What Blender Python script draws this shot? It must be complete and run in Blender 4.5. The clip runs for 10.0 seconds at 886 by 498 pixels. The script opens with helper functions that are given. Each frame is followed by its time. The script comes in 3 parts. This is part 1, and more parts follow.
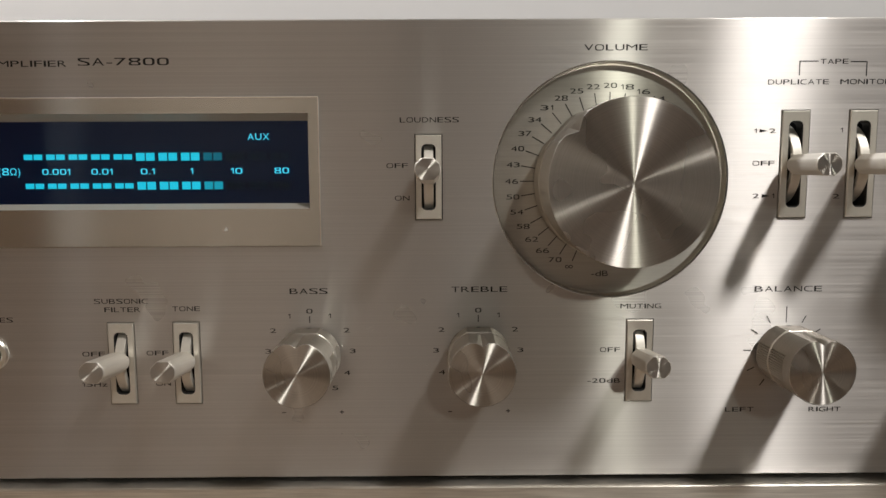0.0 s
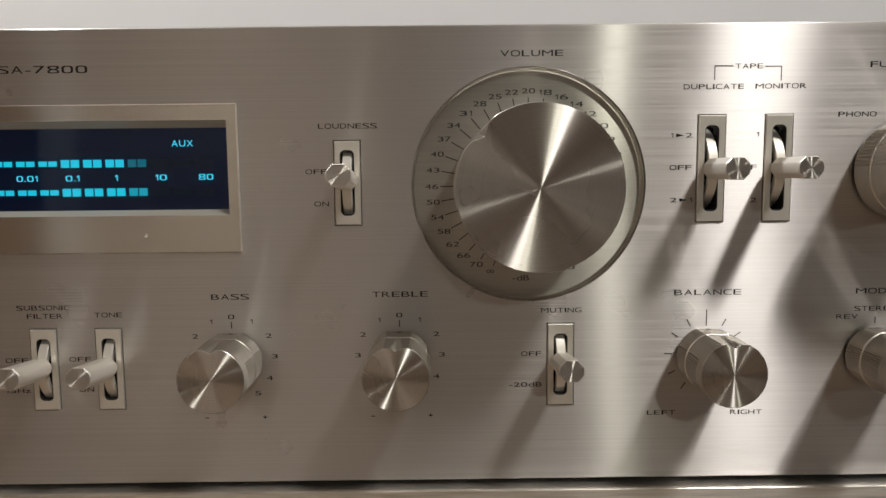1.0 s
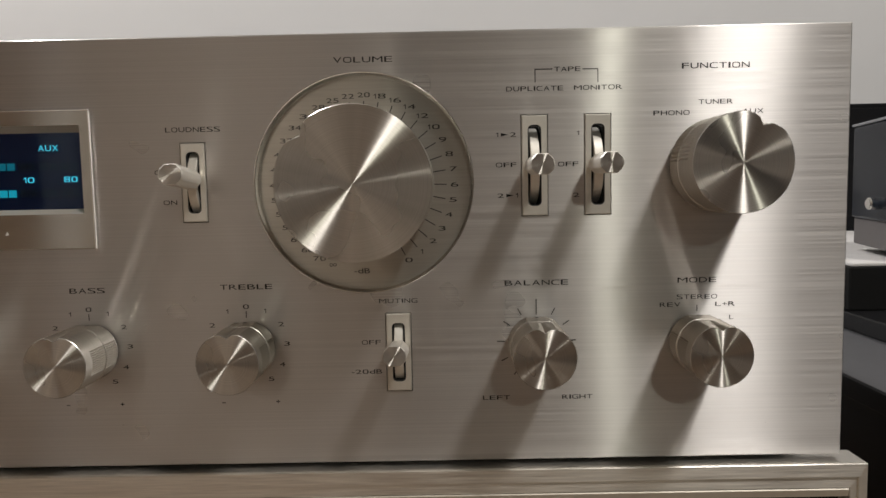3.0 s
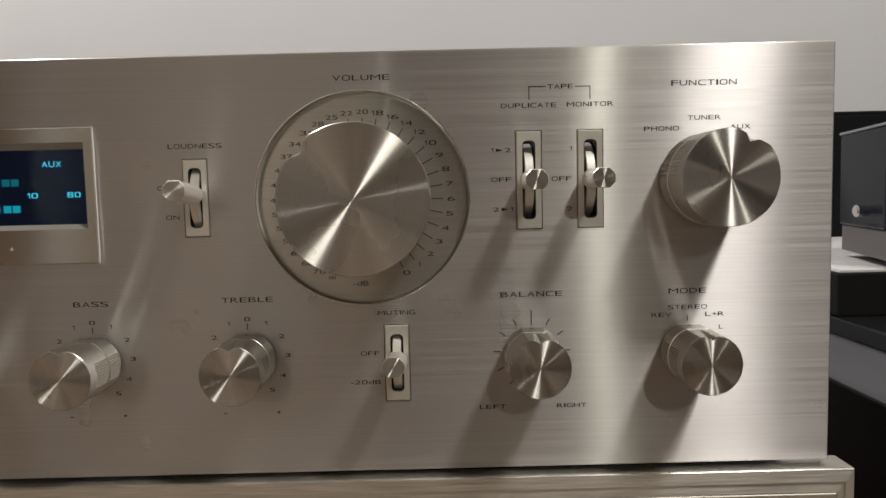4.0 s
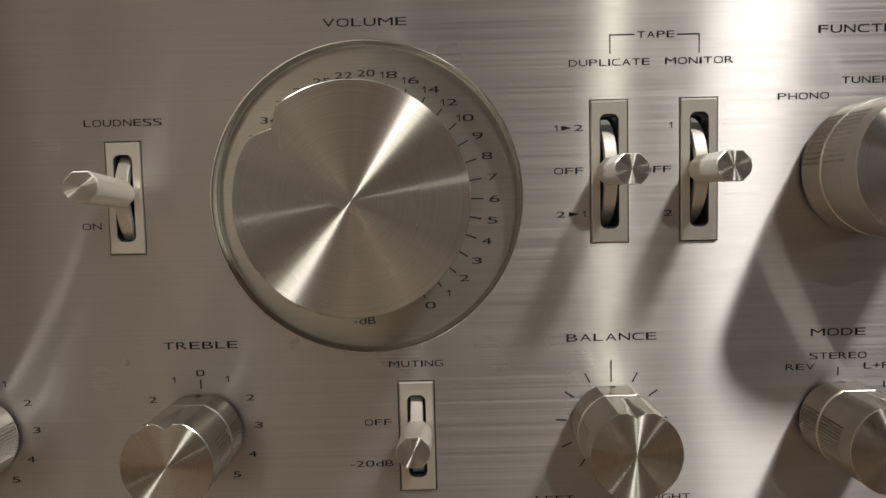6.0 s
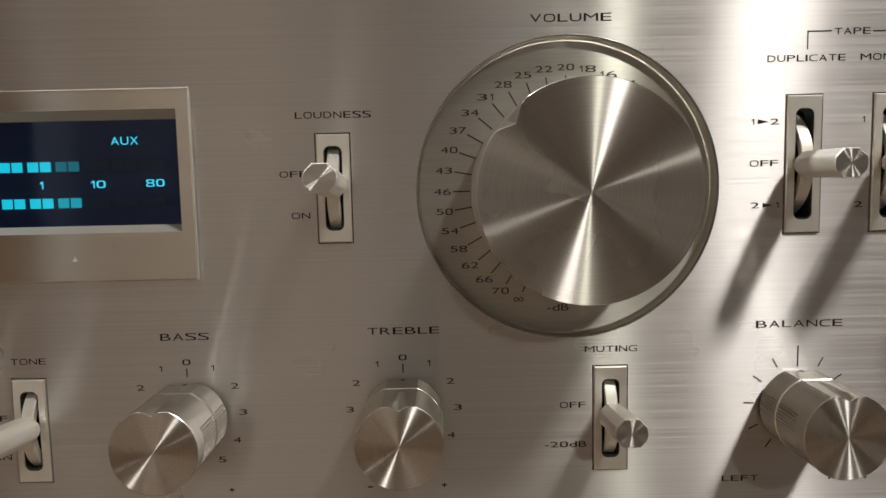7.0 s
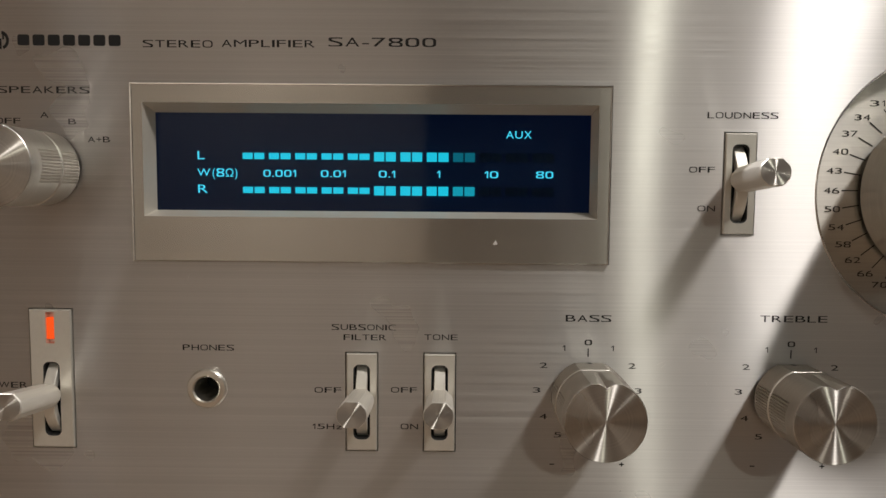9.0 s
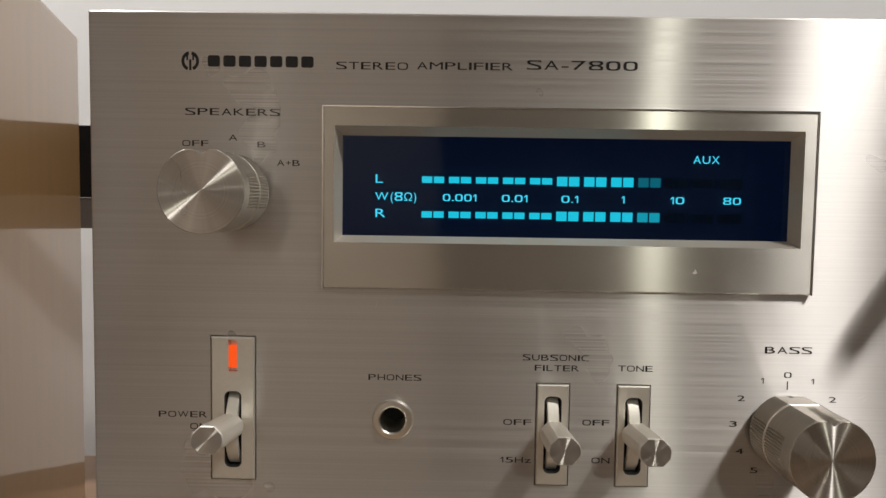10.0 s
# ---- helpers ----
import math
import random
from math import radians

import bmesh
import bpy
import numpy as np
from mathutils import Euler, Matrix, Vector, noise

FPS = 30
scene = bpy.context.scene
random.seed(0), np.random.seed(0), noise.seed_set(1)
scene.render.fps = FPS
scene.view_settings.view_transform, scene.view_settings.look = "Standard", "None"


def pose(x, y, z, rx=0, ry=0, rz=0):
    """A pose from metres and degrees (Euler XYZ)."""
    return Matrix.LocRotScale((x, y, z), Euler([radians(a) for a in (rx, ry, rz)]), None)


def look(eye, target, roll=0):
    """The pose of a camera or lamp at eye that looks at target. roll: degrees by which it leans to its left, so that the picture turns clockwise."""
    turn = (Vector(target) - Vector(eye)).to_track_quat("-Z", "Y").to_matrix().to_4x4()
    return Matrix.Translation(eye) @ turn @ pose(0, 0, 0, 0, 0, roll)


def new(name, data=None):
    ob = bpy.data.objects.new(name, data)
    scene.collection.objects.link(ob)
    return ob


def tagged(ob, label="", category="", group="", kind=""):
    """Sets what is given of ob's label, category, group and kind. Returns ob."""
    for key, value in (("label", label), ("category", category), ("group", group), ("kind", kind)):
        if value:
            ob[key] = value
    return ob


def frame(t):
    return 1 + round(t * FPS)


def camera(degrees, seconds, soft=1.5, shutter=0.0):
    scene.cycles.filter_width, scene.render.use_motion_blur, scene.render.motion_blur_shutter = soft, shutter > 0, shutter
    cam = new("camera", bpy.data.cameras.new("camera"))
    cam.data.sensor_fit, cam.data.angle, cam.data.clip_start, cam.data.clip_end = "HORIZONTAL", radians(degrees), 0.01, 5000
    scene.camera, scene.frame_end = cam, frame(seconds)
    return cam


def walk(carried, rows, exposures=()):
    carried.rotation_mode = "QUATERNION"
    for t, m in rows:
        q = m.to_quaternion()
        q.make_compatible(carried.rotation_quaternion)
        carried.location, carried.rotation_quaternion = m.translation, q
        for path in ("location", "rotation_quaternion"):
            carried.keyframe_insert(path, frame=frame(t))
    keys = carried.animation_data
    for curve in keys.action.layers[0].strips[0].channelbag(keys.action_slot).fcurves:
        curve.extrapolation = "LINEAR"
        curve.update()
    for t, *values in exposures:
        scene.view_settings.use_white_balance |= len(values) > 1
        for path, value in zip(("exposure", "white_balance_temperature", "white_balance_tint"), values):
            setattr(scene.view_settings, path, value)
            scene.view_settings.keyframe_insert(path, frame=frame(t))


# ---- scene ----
cam = camera(64.0, 10.0)
# seconds, eye, target, roll
PATH = [
    (0, (0.00256, -0.21386, 0.25787), (0.00352, -0.01509, 0.2358), -0.29),
    (0.5, (0.01271, -0.21411, 0.25729), (0.01417, -0.01527, 0.23586), -0.48),
    (1, (0.02686, -0.21498, 0.25853), (0.02788, -0.01612, 0.23723), -0.57),
    (1.5, (0.04428, -0.21828, 0.25864), (0.04346, -0.01935, 0.238), -0.8),
    (2, (0.06129, -0.22074, 0.25929), (0.05849, -0.0218, 0.23892), -1.01),
    (2.5, (0.07594, -0.2213, 0.25261), (0.07442, -0.02205, 0.23542), -1.04),
    (2.7, (0.08163, -0.2232, 0.25259), (0.08012, -0.02398, 0.23501), -1.1),
    (3.8, (0.07827, -0.24181, 0.25457), (0.07681, -0.04246, 0.23855), -1.36),
    (4, (0.07957, -0.23427, 0.25565), (0.0801, -0.03489, 0.23984), -1.38),
    (4.5, (0.0933, -0.19334, 0.2641), (0.09315, 0.00604, 0.24835), -1.37),
    (5, (0.09952, -0.15819, 0.26182), (0.09878, 0.04115, 0.24563), -1.41),
    (5.2, (0.10403, -0.15637, 0.26135), (0.10112, 0.04307, 0.24671), -1.48),
    (6.3, (0.05535, -0.16254, 0.25263), (0.05533, 0.03689, 0.23762), -1.42),
    (6.5, (0.04696, -0.16281, 0.25243), (0.04694, 0.03659, 0.23689), -1.39),
    (7, (0.02393, -0.1664, 0.25732), (0.02464, 0.03265, 0.23785), -1.25),
    (7.5, (-0.00243, -0.16947, 0.25276), (-0.00254, 0.02981, 0.23576), -1.02),
    (8, (-0.03038, -0.17331, 0.25297), (-0.02893, 0.02587, 0.23485), -0.5),
    (8.5, (-0.05007, -0.17536, 0.25185), (-0.05106, 0.0239, 0.23464), -0.03),
    (9, (-0.07364, -0.17903, 0.25246), (-0.07484, 0.02039, 0.23728), 0.45),
    (9.5, (-0.09941, -0.17978, 0.25289), (-0.10135, 0.01962, 0.23752), 0.76),
    (10, (-0.12164, -0.17404, 0.25608), (-0.12341, 0.02557, 0.2436), 0.83),
]
STOPS = [(0.0, 0.05), (1.5, 0.0), (2.5, -0.1), (5.2, -0.14), (7.0, 0.06), (8.5, 0.1), (10.0, 0.08)]
walk(cam, [(t, look(eye, target, roll)) for t, eye, target, roll in PATH], STOPS)

# ---- world, lights, exposure ----
world = bpy.data.worlds.new("room_air")
scene.world = world
world.use_nodes = True
world.node_tree.nodes["Background"].inputs["Color"].default_value = (0.9, 0.93, 1.0, 1)
world.node_tree.nodes["Background"].inputs["Strength"].default_value = 0.05


def lamp(name, kind, place, watts, colour, size, target=None, size_y=None):
    data = bpy.data.lights.new(name, kind)
    data.energy, data.color = watts, colour
    ob = new(name, data)
    ob.matrix_world = look(place, target) if target else pose(*place)
    if kind == "AREA":
        data.shape, data.size, data.size_y = "RECTANGLE", size, size_y or size
    else:
        data.shadow_soft_size = size
    return ob


CONES = [
    # name, place, watts, colour, bulb radius, target, cone in degrees
    ("downlight_near", (0.83, -0.77, 1.72), 73, (1.0, 0.955, 0.91), 0.12, (0.0, 0.0, 0.2), 125),
    ("downlight_far", (0.86, -2.90, 1.72), 25, (1.0, 1.0, 0.86), 0.055, (0.0, 0.0, 0.2), 110),
    ("side_lamp", (2.00, -2.55, 0.64), 7, (1.0, 0.95, 0.85), 0.03, (0.0, 0.1, 0.2), 60),
    ("downlight_wall", (-0.85, 0.35, 1.72), 78, (1.0, 0.98, 0.97), 0.05, (-0.5, 0.7, 0.3), 130),
    # added lamp out of view, lifting the brown tones the panel reflects
    ("wardrobe_fill", (-0.85, -2.05, 1.72), 132, (1.0, 0.98, 0.96), 0.05, (-0.85, -2.20, 0.0), 104),
]
for name, place, watts, colour, radius, target, cone in CONES:
    bulb = lamp(name, "SPOT", place, watts, colour, radius, target).data
    bulb.spot_size, bulb.spot_blend = radians(cone), 0.5
# weak fill lamp added in the south opening; no window is known there
lamp("south_fill", "AREA", (1.72, -3.19, 0.60), 0.13, (1.0, 0.98, 0.95), 1.0, (1.5, 0.0, 0.5), 1.2)


# ---- materials ----
def nodes_of(name):
    m = bpy.data.materials.new(name)
    m.use_nodes = True
    t = m.node_tree
    t.nodes.clear()
    out = t.nodes.new("ShaderNodeOutputMaterial")
    return m, t, out


def node(t, kind, **values):
    n = t.nodes.new(kind)
    for key, value in values.items():
        n.inputs[key.replace("_", " ")].default_value = value
    return n


def noise_on(t, scale, size=(1, 1, 1), detail=4.0, rough=0.55, coords="Object"):
    """Noise on stretched object coordinates."""
    c = t.nodes.new("ShaderNodeTexCoord")
    m = node(t, "ShaderNodeMapping", Scale=size)
    n = node(t, "ShaderNodeTexNoise", Scale=scale, Detail=detail, Roughness=rough)
    t.links.new(c.outputs[coords], m.inputs["Vector"])
    t.links.new(m.outputs["Vector"], n.inputs["Vector"])
    return n.outputs["Fac"]


def ramp(t, fac, low, high, a=0.0, b=1.0):
    """Maps a noise value onto a range."""
    n = t.nodes.new("ShaderNodeMapRange")
    for key, value in (("From Min", a), ("From Max", b), ("To Min", low), ("To Max", high)):
        n.inputs[key].default_value = value
    t.links.new(fac, n.inputs["Value"])
    return n.outputs["Result"]


def tinted(t, fac, colour, low, high):
    """The colour, made a little darker or lighter by a noise value."""
    n = t.nodes.new("ShaderNodeMix")
    n.data_type = "RGBA"
    n.inputs["A"].default_value = (*[c * low for c in colour], 1)
    n.inputs["B"].default_value = (*[c * high for c in colour], 1)
    t.links.new(fac, n.inputs["Factor"])
    return n.outputs["Result"]


def bumped(t, fac, strength, distance):
    n = node(t, "ShaderNodeBump", Strength=strength, Distance=distance)
    t.links.new(fac, n.inputs["Height"])
    return n.outputs["Normal"]


def radial_tangent(t):
    """The direction away from the object's own y axis."""
    c = t.nodes.new("ShaderNodeTexCoord")
    s = t.nodes.new("ShaderNodeVectorMath")
    s.operation = "MULTIPLY"
    s.inputs[1].default_value = (1, 0, 1)
    v = t.nodes.new("ShaderNodeVectorTransform")
    v.vector_type, v.convert_from, v.convert_to = "VECTOR", "OBJECT", "WORLD"
    u = t.nodes.new("ShaderNodeVectorMath")
    u.operation = "NORMALIZE"
    t.links.new(c.outputs["Object"], s.inputs[0])
    t.links.new(s.outputs[0], v.inputs[0])
    t.links.new(v.outputs[0], u.inputs[0])
    return u.outputs[0]


def fixed_tangent(t, direction):
    n = t.nodes.new("ShaderNodeCombineXYZ")
    for k in range(3):
        n.inputs[k].default_value = direction[k]
    return n.outputs[0]


def rings_on(t, scale):
    """Noise that changes only with the distance from the object's own y axis."""
    c = t.nodes.new("ShaderNodeTexCoord")
    s = t.nodes.new("ShaderNodeVectorMath")
    s.operation = "MULTIPLY"
    s.inputs[1].default_value = (1, 0, 1)
    d = t.nodes.new("ShaderNodeVectorMath")
    d.operation = "LENGTH"
    n = t.nodes.new("ShaderNodeTexNoise")
    n.noise_dimensions = "1D"
    n.inputs["Scale"].default_value = scale
    n.inputs["Detail"].default_value = 3.0
    t.links.new(c.outputs["Object"], s.inputs[0])
    t.links.new(s.outputs[0], d.inputs[0])
    t.links.new(d.outputs["Value"], n.inputs["W"])
    return n.outputs["Fac"]


def sheen_spokes(t, scale):
    """Noise that changes only with the angle round the object's own y axis."""
    c = t.nodes.new("ShaderNodeTexCoord")
    x = t.nodes.new("ShaderNodeVectorMath")
    x.operation = "MULTIPLY"
    x.inputs[1].default_value = (1, 0, 1)
    u = t.nodes.new("ShaderNodeVectorMath")
    u.operation = "NORMALIZE"
    n = node(t, "ShaderNodeTexNoise", Scale=scale, Detail=3.0)
    t.links.new(c.outputs["Object"], x.inputs[0])
    t.links.new(x.outputs[0], u.inputs[0])
    t.links.new(u.outputs[0], n.inputs["Vector"])
    return n.outputs["Fac"]


def brushed_metal(name, colour, fine, broad, share, tangent, streaks, bump, lanes=(0.92, 1.06), glint=0.0, dull=0.0):
    """Metal with a fine stretched sheen and a broad one, each given by its spread along the tangent and across it.
    tangent: a direction, or None for turned work."""
    m, t, out = nodes_of(name)
    grain = noise_on(t, 1.0, streaks, 3.0, 0.6)
    lane = noise_on(t, 1.0, [k * 0.45 for k in streaks], 4.0, 0.65)
    if not tangent:  # fine lathe rings, and spokes of reflected sheen painted into the tone
        grain, lane = rings_on(t, 2600.0), sheen_spokes(t, 2.2)
    stain = noise_on(t, 26.0, (1, 1, 1), 3.0)
    both = t.nodes.new("ShaderNodeMath")
    both.operation = "MULTIPLY_ADD"
    both.inputs[1].default_value = 0.5
    t.links.new(grain, both.inputs[0])
    t.links.new(ramp(t, lane, 0.0, 0.5, 0.25, 0.75), both.inputs[2])
    tone = tinted(t, ramp(t, both.outputs[0], 0.0, 1.0, 0.25, 0.75), colour, *lanes)
    along = fixed_tangent(t, tangent) if tangent else radial_tangent(t)
    normal = bumped(t, grain, bump, 0.0001) if bump else None

    def sheen(long, short):
        skew = math.sqrt(short / long) - 1 if long > short else 1 - math.sqrt(long / short)
        p = node(t, "ShaderNodeBsdfAnisotropic", Anisotropy=skew)
        p.distribution = "MULTI_GGX"
        rough = (long * short) ** 0.25
        t.links.new(tone, p.inputs["Color"])
        t.links.new(ramp(t, stain, rough * 0.95, rough * 1.06, 0.3, 0.7), p.inputs["Roughness"])
        t.links.new(along, p.inputs["Tangent"])
        if normal:
            t.links.new(normal, p.inputs["Normal"])
        return p.outputs[0]

    mix = t.nodes.new("ShaderNodeMixShader")
    t.links.new(ramp(t, both.outputs[0], share * (1 - glint), share * (1 + glint), 0.3, 0.7), mix.inputs[0])
    t.links.new(sheen(*fine), mix.inputs[1])
    t.links.new(sheen(*broad), mix.inputs[2])
    last = mix
    if dull:
        last = t.nodes.new("ShaderNodeMixShader")
        last.inputs[0].default_value = dull
        t.links.new(mix.outputs[0], last.inputs[1])
        t.links.new(sheen(0.70, 0.58), last.inputs[2])
    t.links.new(last.outputs[0], out.inputs["Surface"])
    return m


def plain(name, colour, rough, metal=0.0, spots=60.0, low=0.9, high=1.08, bump=0.0, coat=0.0, size=(1, 1, 1), gloss=0.5):
    m, t, out = nodes_of(name)
    p = node(t, "ShaderNodeBsdfPrincipled", Metallic=metal)
    n = noise_on(t, spots, size, 5.0)
    t.links.new(tinted(t, n, colour, low, high), p.inputs["Base Color"])
    t.links.new(ramp(t, n, rough * 0.9, min(1.0, rough * 1.12)), p.inputs["Roughness"])
    p.inputs["Specular IOR Level"].default_value = gloss
    p.inputs["Coat Weight"].default_value = coat
    p.inputs["Coat Roughness"].default_value = 0.06
    p.inputs["Coat IOR"].default_value = 1.9
    if bump:
        t.links.new(bumped(t, n, bump, 0.0004), p.inputs["Normal"])
    t.links.new(p.outputs[0], out.inputs["Surface"])
    return m


def glowing(name, colour, strength):
    m, t, out = nodes_of(name)
    e = node(t, "ShaderNodeEmission", Color=(*colour, 1), Strength=strength)
    t.links.new(e.outputs[0], out.inputs["Surface"])
    return m


UP = (0, 0, 1)
SILVER = (0.685, 0.665, 0.645)
PANEL = brushed_metal("brushed_aluminium_panel", SILVER, (0.46, 0.014), (0.74, 0.19), 0.54, UP, (8, 8, 4200), 0.03, (0.89, 1.08), 0.36, 0.02)
FRAMEMETAL = brushed_metal("brushed_frame_metal", (0.82, 0.79, 0.73), (0.206, 0.039), (0.446, 0.205), 0.5, UP, (90, 90, 3000), 0.3, (0.8, 1.15), 0.7)
DIALMETAL = brushed_metal("fine_brushed_dial", (0.64, 0.62, 0.57), (0.20, 0.012), (0.45, 0.15), 0.38, UP, (60, 60, 2500), 0.01)
SPUN = brushed_metal("turned_aluminium_face", (0.66, 0.63, 0.585), (0.45, 0.012), (0.45, 0.04), 0.4, None, (300, 300, 300), 0.0, (0.84, 1.12))
SIDE = brushed_metal("turned_aluminium_side", (0.68, 0.65, 0.60), (0.035, 0.07), (0.16, 0.26), 0.34, (0, 1, 0), (200, 4000, 200), 0.02)
LEDGE = plain("satin_ledge", (0.78, 0.75, 0.70), 0.45, 1.0, 300)
EDGE = plain("polished_edge", (0.82, 0.80, 0.76), 0.16, 1.0, 300)
TRIM = plain("pale_trim", (0.66, 0.62, 0.54), 0.5, 0.5, 400)
RINGMETAL = plain("satin_ring", (0.80, 0.77, 0.70), 0.32, 1.0, 300)
PLATE = plain("satin_plate", (0.76, 0.73, 0.66), 0.42, 0.7, 900, 0.93, 1.05)
LEVERARC = plain("satin_lever_arc", (0.80, 0.77, 0.70), 0.48, 0.6, 700, 0.94, 1.04)
REVEAL = plain("pale_reveal", (0.68, 0.64, 0.57), 0.4, 0.4, 900, 0.95, 1.04)
LEVER = brushed_metal("satin_lever", (0.93, 0.90, 0.84), (0.14, 0.10), (0.45, 0.40), 0.8, (1, 0, 0), (2500, 60, 60), 0.05)
LEVEREND = brushed_metal("turned_lever_end", (0.58, 0.55, 0.51), (0.41, 0.02), (0.31, 0.2), 0.2, None, (300, 300, 300), 0.0, (0.98, 1.02))
BEZEL = brushed_metal("bezel_metal", (0.60, 0.58, 0.53), (0.25, 0.012), (0.37, 0.17), 0.16, UP, (30, 30, 1500), 0.04)
DUST = plain("pale_dust", (0.75, 0.73, 0.70), 0.8, 0.0, 400)
INK = plain("black_ink", (0.010, 0.009, 0.009), 0.8, 0.0, 400)
DARK = plain("dark_void", (0.010, 0.010, 0.010), 0.7, 0.0, 200)
GLASS = plain("dark_display_board", (0.004, 0.010, 0.034), 0.6, 0.0, 30, 0.8, 1.2)
for n in GLASS.node_tree.nodes:
    if n.type == "BSDF_PRINCIPLED":  # faint blue emission on the board stands for light scattered by the segments
        n.inputs["Emission Color"].default_value = (0.09, 0.28, 1.0, 1)
        n.inputs["Emission Strength"].default_value = 0.014
CYAN = glowing("cyan_glow", (0.02, 0.66, 0.72), 1.5)
CYANTEXT = glowing("cyan_text_glow", (0.10, 0.85, 0.95), 1.5)
CYANHALF = glowing("cyan_half_glow", (0.02, 0.66, 0.72), 0.85)
CYANDIM = glowing("cyan_dim_glow", (0.02, 0.60, 0.70), 0.35)
UNLIT = plain("unlit_segment", (0.012, 0.04, 0.08), 0.3, 0.0, 200)
ORANGE = glowing("orange_lamp_glow", (1.0, 0.10, 0.015), 0.9)
WALLPAINT = plain("white_wall_paint", (0.78, 0.78, 0.78), 0.85, 0.0, 9, 0.97, 1.02, 0.1)
WARMWALL = plain("warm_wood_paint", (0.45, 0.395, 0.335), 0.8, 0.0, 6, 0.9, 1.08, 0.1)
GREYWALL = plain("grey_wall_paint", (0.37, 0.365, 0.365), 0.85, 0.0, 7, 0.95, 1.04, 0.1)
CEILPAINT = plain("ceiling_paint", (0.72, 0.72, 0.72), 0.9, 0.0, 8, 0.97, 1.02)
FLOORWOOD = plain("floor_wood", (0.20, 0.135, 0.085), 0.45, 0.0, 3, 0.7, 1.2, 0.2, 0.0, (1, 12, 1))
TOPWOOD = plain("sideboard_wood", (0.20, 0.12, 0.07), 0.45, 0.0, 6, 0.7, 1.2, 0.2, 0.0, (1, 14, 14))
CABINETWOOD = plain("varnished_cabinet_wood", (0.56, 0.32, 0.125), 0.4, 0.0, 10, 0.85, 1.12, 0.0, 1.0, (9, 9, 0.7))
BLACKCASE = plain("black_case", (0.008, 0.008, 0.009), 0.5, 0.0, 300, 0.8, 1.2, gloss=0.12)
GREYTOP = plain("grey_stand_top", (0.09, 0.09, 0.095), 0.5, 0.0, 50)
PLINTH = plain("grey_plinth", (0.012, 0.012, 0.012), 0.45, 0.0, 60, gloss=0.12)
BOARD = plain("black_board", (0.01, 0.01, 0.011), 0.3, 0.0, 80)
COVERLIP = plain("pale_cover_edge", (0.25, 0.26, 0.28), 0.3, 0.0, 80)
PLINTHTOP = plain("pale_deck", (0.80, 0.78, 0.76), 0.45, 0.0, 40)
GREYPLASTIC = plain("grey_plastic", (0.12, 0.11, 0.11), 0.5, 0.0, 100)


def clear_pane():
    """A thin dark-tinted pane: clear, with a glossy reflection."""
    m, t, out = nodes_of("tinted_display_glass")
    tr = node(t, "ShaderNodeBsdfTransparent", Color=(0.62, 0.72, 0.80, 1))
    gl = node(t, "ShaderNodeBsdfGlossy", Roughness=0.05, Color=(1, 1, 1, 1))
    fr = node(t, "ShaderNodeFresnel", IOR=1.3)
    mix = t.nodes.new("ShaderNodeMixShader")
    t.links.new(fr.outputs[0], mix.inputs[0])
    t.links.new(tr.outputs[0], mix.inputs[1])
    t.links.new(gl.outputs[0], mix.inputs[2])
    t.links.new(mix.outputs[0], out.inputs["Surface"])
    return m


PANE = clear_pane()


def smoked():
    m, t, out = nodes_of("smoked_acrylic")
    p = node(t, "ShaderNodeBsdfPrincipled", Roughness=0.06)
    p.inputs["Base Color"].default_value = (0.035, 0.042, 0.058, 1)
    tr = node(t, "ShaderNodeBsdfTransparent", Color=(0.35, 0.40, 0.48, 1))
    mix = t.nodes.new("ShaderNodeMixShader")
    mix.inputs[0].default_value = 0.45
    t.links.new(tr.outputs[0], mix.inputs[1])
    t.links.new(p.outputs[0], mix.inputs[2])
    t.links.new(mix.outputs[0], out.inputs["Surface"])
    return m


SMOKED = smoked()

# ---- building helpers: all in millimetres, x right, y back, z up ----
MM = 0.001


def part(name, bm, material, parent=None, label="", at=(0, 0, 0), turn=None, smooth=False):
    """Links a bmesh, drawn in millimetres, as one mesh object."""
    bmesh.ops.recalc_face_normals(bm, faces=bm.faces)
    bm.transform(Matrix.Scale(MM, 4))
    data = bpy.data.meshes.new(name)
    bm.to_mesh(data)
    bm.free()
    if smooth:
        for f in data.polygons:
            f.use_smooth = True
        data.set_sharp_from_angle(angle=radians(14))
    data.materials.append(material)
    ob = new(name, data)
    ob.matrix_basis = Matrix.Translation(Vector(at) * MM) @ (turn or Matrix.Identity(4))
    ob.parent = parent
    if label:
        ob["label"] = label
    return ob


def box(x0, x1, y0, y1, z0, z1, bevel=0.0):
    bm = bmesh.new()
    bmesh.ops.create_cube(bm, size=1)
    for v in bm.verts:
        v.co = ((x0 + x1) / 2 + v.co.x * (x1 - x0), (y0 + y1) / 2 + v.co.y * (y1 - y0), (z0 + z1) / 2 + v.co.z * (z1 - z0))
    if bevel:
        bmesh.ops.bevel(bm, geom=bm.edges[:], offset=bevel, segments=2, affect="EDGES", profile=0.6)
    return bm


def rounded(cx, cz, w, h, r, n=6):
    """Points of a rounded rectangle in x and z, anticlockwise seen from the front."""
    pts = []
    for kx, kz, a0 in ((1, 1, 0), (-1, 1, 90), (-1, -1, 180), (1, -1, 270)):
        for k in range(n + 1):
            a = radians(a0 + 90 * k / n)
            pts.append((cx + kx * (w / 2 - r) + r * math.cos(a), cz + kz * (h / 2 - r) + r * math.sin(a)))
    return pts


